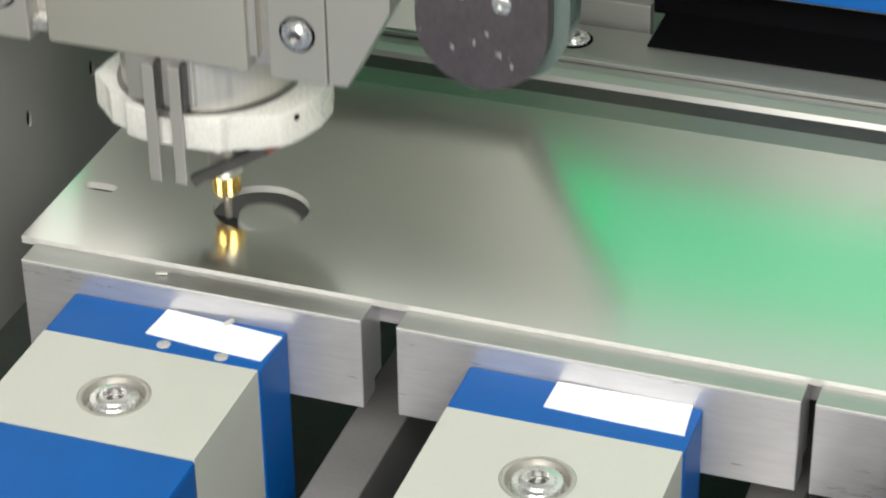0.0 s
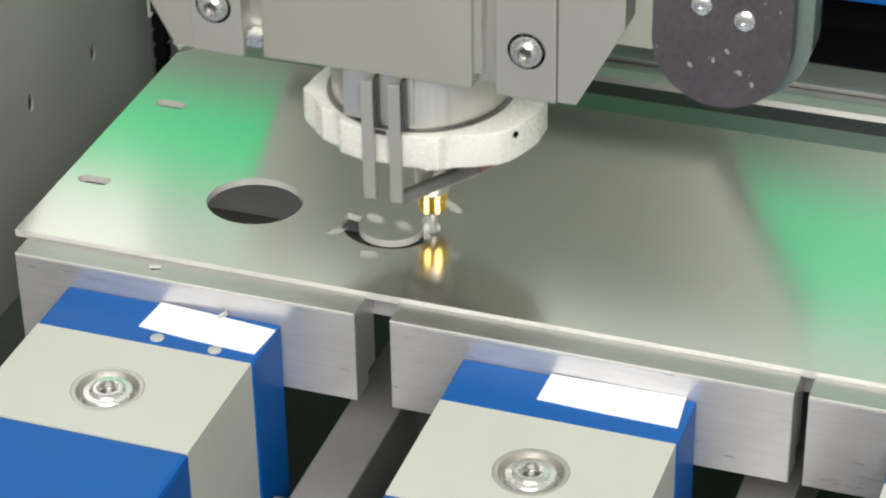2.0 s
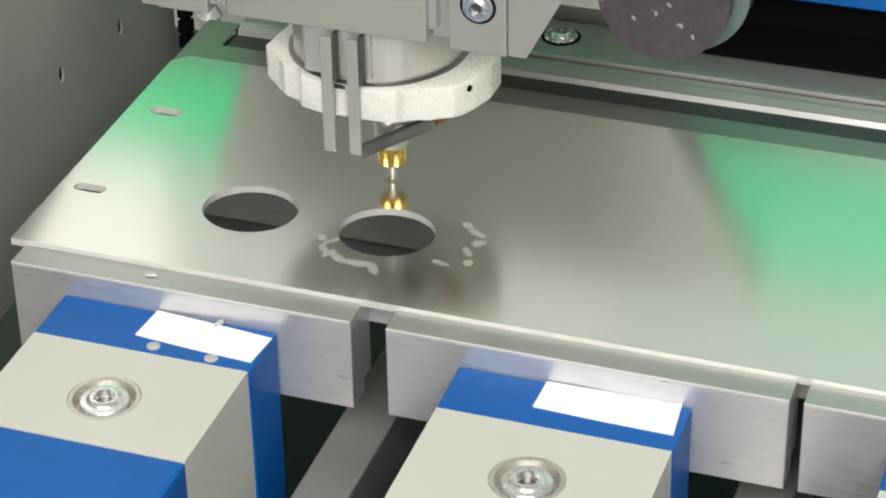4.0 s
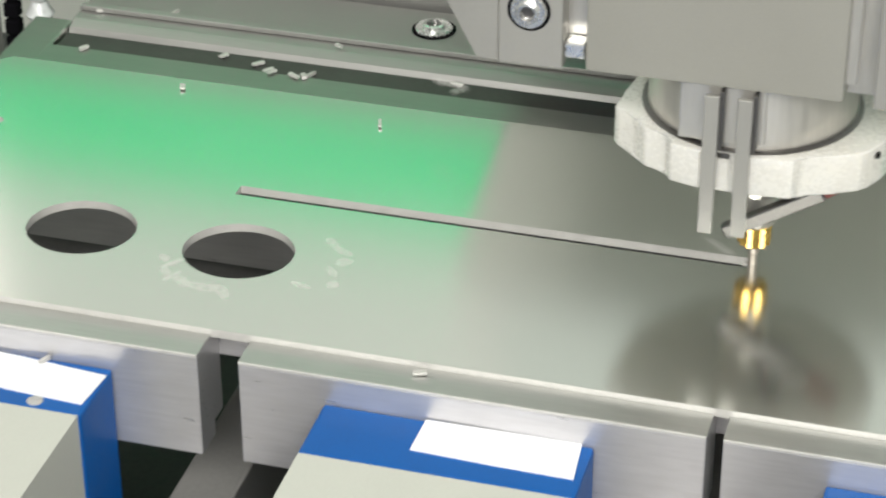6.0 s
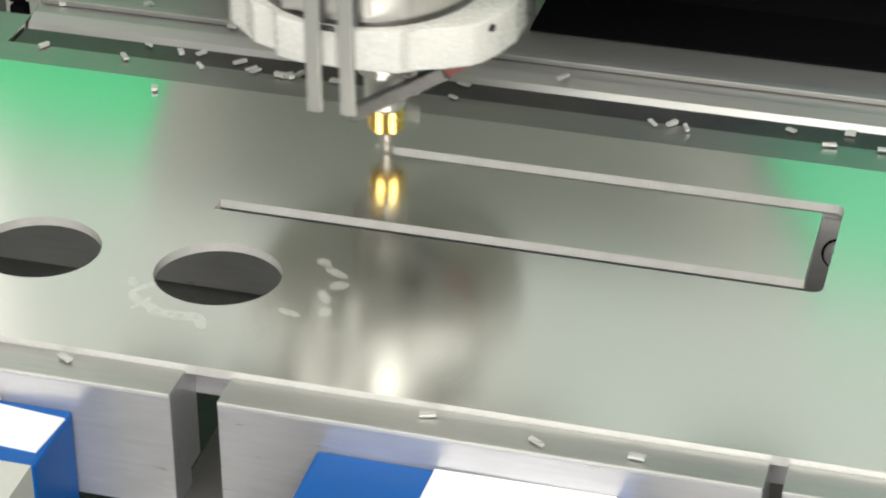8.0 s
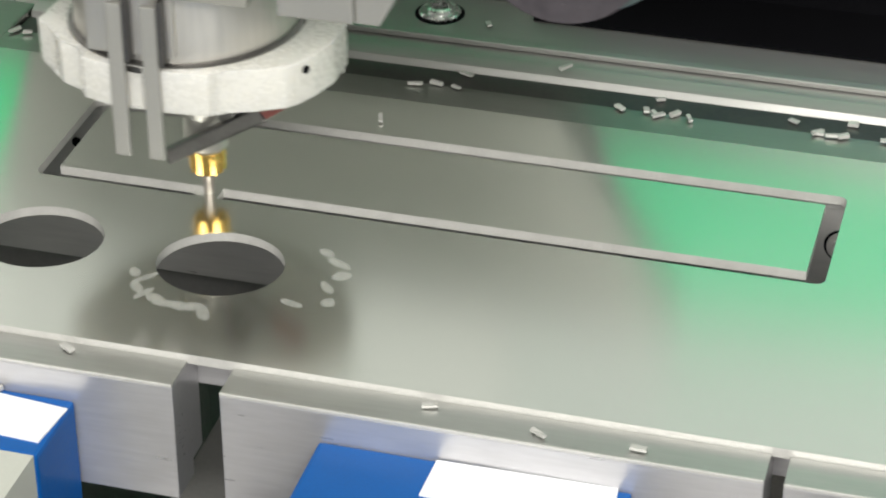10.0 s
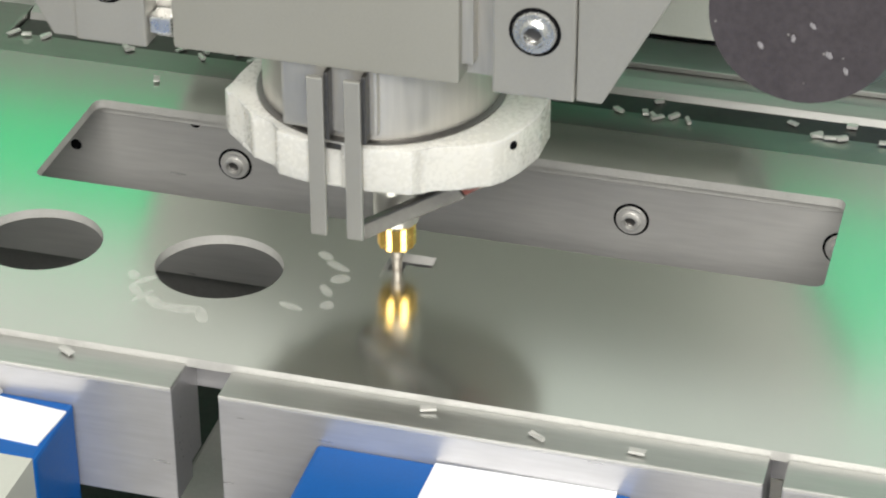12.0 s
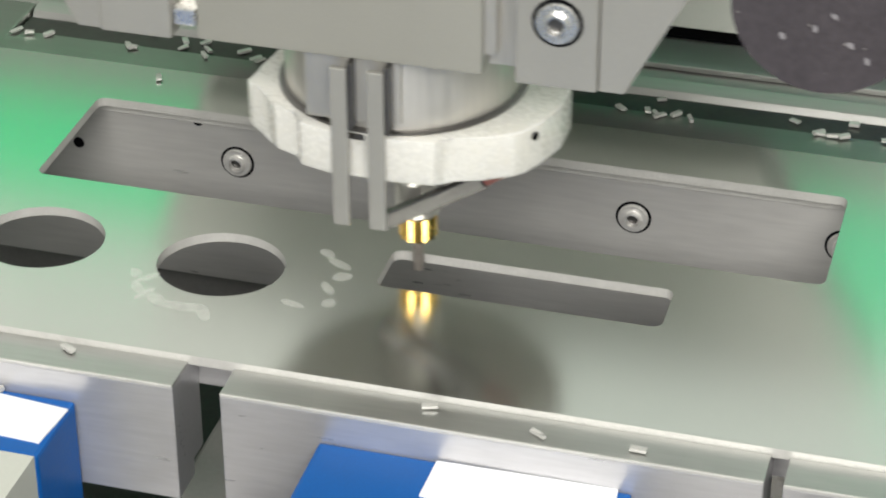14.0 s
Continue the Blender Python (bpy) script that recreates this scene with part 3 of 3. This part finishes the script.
for x in (-8.8, -1.9):
    part("air_blade", block(x, x + 3.1, F - 1.4, F - 0.2, 21.5, 54.0, 0.25), BRACKET, head, "thin pale air blade")
    part("blade_clip", block(x + 3.1, x + 4.0, F - 1.0, F + 2.5, 41.5, 55.0, 0.2), DARKSTEEL, head)
nose = [(0, 10.5), (3.4, 10.5), (4.4, 11.6), (4.5, 19.2), (6.0, 19.8), (6.4, 31.8)]
smooth(part("spindle_nose", lathe(nose, 40), STEEL, head))
col = []
for i in range(24):
    r = 3.75 if i % 2 else 3.4
    col.append((r * math.cos(2 * math.pi * i / 24), r * math.sin(2 * math.pi * i / 24)))
part("collet", prism(col, 5.8, 11.2, 0.0), BRASS, head, "knurled brass collet")
bit = [(0, -2.2), (1.0, -2.2), (1.05, 2.6), (1.3, 3.0), (1.35, 7.0)]
part("cutter", lathe(bit, 18), CUTTER, head, "slim steel end mill")


def rod(a, b, w, h, mat, name, label=""):
    a, b = Vector(a) * MM, Vector(b) * MM
    n = (b - a).length / MM
    ob = part(name, block(-w / 2, w / 2, -h / 2, h / 2, 0, n, 0.5), mat, head, label)
    ob.matrix_basis = Matrix.Translation(a) @ (b - a).to_track_quat("Z", "Y").to_matrix().to_4x4()
    return ob


rod((-5.6, -7.5, 11.8), (15.0, -7.0, 24.5), 2.6, 3.3, DARKSTEEL, "coolant_nozzle", "dark slanted coolant nozzle")
rod((15.0, -7.0, 24.5), (21.5, -6.5, 29.0), 2.6, 2.6, RED, "nozzle_sleeve", "dull red nozzle sleeve")
part("nozzle_holder", block(5.5, 9.0, -7.5, -3.0, 21.5, 30.9, 0.4), DARKSTEEL, head)

# black rounded motor cover on the head's side
DX, DZ, DR = 77.6, 76.4, 15.9
stad = [(DX + DR * math.cos(a), DZ + DR * math.sin(a)) for a in [math.pi + math.pi * i / 28 for i in range(29)]] + [(DX + DR, 190), (DX - DR, 190)]
cover = smooth(part("motor_cover", slab_xz(stad, F, F + 5, 0.7), BLACK, head, "black dusty rounded motor cover"), 35)
ring2 = [(DX + 3 + (DR + 0.6) * math.cos(a), DZ + 0.5 + (DR + 0.6) * math.sin(a)) for a in [math.pi + math.pi * i / 28 for i in range(29)]] + [(DX + 4 + DR, 190), (DX + 2 - DR, 190)]
smooth(part("belt_guard", slab_xz(ring2, F + 5.6, F + 15, 0.8), SMOKE, head, "smoked acrylic belt guard"), 35)
for sx, sz in ((73.0, 85.7), (82.8, 83.2)):
    b = smooth(part("cover_screw", lathe([(2.4, 0), (2.4, 0.6), (1.9, 1.0), (0.8, 1.0), (0.7, 0.5), (0, 0.5)], 24), CHROME, cover))
    b.matrix_basis = pose(sx * MM, F * MM, sz * MM, 90, 0, 0)
for wx, wz, wa, wl in ((70.6, 70.4, 55, 1.0), (76, 72.4, 20, 0.9), (82, 70, 70, 1.2), (85, 67.5, 40, 1.0), (79, 75, 60, 0.9)):
    b = part("scuff_mark", prism([(-wl / 2, -0.5), (-wl / 6, -0.9), (wl / 2, -0.2), (wl / 3, 0.6), (-wl / 5, 0.4)], 0, 0.06), SCUFF, cover, "pale scuff")
    b.matrix_basis = pose(wx * MM, F * MM, wz * MM, 90, 0, 0) @ pose(0, 0, 0, 0, 0, wa)
carriage = empty("carriage")
tagged(carriage, "grey slanted carriage plate behind the milling head", "carriage")
part("carriage_plate", slab_xz([(-75, 16.3), (54, 16.3), (84, 66), (84, 74), (-90, 74), (-90, 56)], 80, 90, 0.6), PALE, carriage)
part("carriage_arm", block(-30, 15, 90.1, 112, 52, 70, 0.6), HOUSING, carriage)


# ---- movement ----
def at_mm(x, y, z, rx=0, ry=0, rz=0):
    return pose(x * MM, y * MM, z * MM, rx, ry, rz)


def drop(ob, x, y, t, fall, rz, keep=0.0):
    rows = [(0, at_mm(x, y, 0))]
    if t > 0.07:
        rows.append((t, at_mm(x, y, 0)))
    rows.append((t + 0.07, at_mm(x, y, fall * 0.25, 6, 2, rz * 0.2)))
    rows.append((t + 0.2, at_mm(x, y, fall, 0, 0, rz)))
    if t + 0.2 < 14:
        rows.append((14.0, at_mm(x, y, fall, 0, 0, rz)))
    walk(ob, rows)


def motions():
    walk(head, [(t, at_mm(x, y, z)) for t, x, y, z in HEAD])
    walk(carriage, [(t, at_mm(x, y, 0)) for t, x, y, z in HEAD])
    # the enclosure slides with the head against the table that carries sheet, jaws and camera
    for ob in (side, window, glow_panels, rear, chain, sleeve):
        x, y, z = ob.location / MM
        walk(ob, [(t, at_mm(x, y + hy - 54.8, z)) for t, hx, hy, hz in HEAD])
    rng = random.Random(4)
    for ob, x, y, t in CRUMBS:
        t = max(0.1, min(t, 13.8))
        rest = at_mm(x, y, -118.5, 0, 0, rng.uniform(-80, 80))
        rows = [(0, at_mm(x, y, 0)), (t, at_mm(x, y, 0)), (t + 0.05, at_mm(x, y, -14, 10, 5, 10)), (t + 0.15, rest), (14.0, rest)]
        walk(ob, rows)
    for ob, t, p, end, z, lift in CHIPS:
        rz = rng.uniform(-75, 75)
        mid = ((p[0] + end[0]) / 2, (p[1] + end[1]) / 2)
        walk(ob, [(0, at_mm(p[0], p[1], -1.4)), (t, at_mm(p[0], p[1], -1.4)), (t + 0.13, at_mm(*mid, lift, 60, 20, rz * 0.5)),
                  (t + 0.27, at_mm(*end, z, 0, 0, rz)), (14.0 if t + 0.27 < 14 else t + 0.4, at_mm(*end, z, 0, 0, rz))])
    walk(disc1, [(0, at_mm(-41, 28.7, -3, 0, 10, 0)), (0.1, at_mm(-42, 28.7, -30, 10, 20, 0)), (0.25, at_mm(-43, 28.7, -118.25)), (14, at_mm(-43, 28.7, -118.25))])
    drop(disc2, HOLE2[0], HOLE2[1], 2.42, -118.25, 20)
    drop(bar1, (W1[0] + W1[1]) / 2, (W1[2] + W1[3]) / 2, 10.08, -118.25, 0)
    drop(bar2, (W2[0] + W2[1]) / 2, (W2[2] + W2[3]) / 2, 13.78, -118.25, 0)


motions()
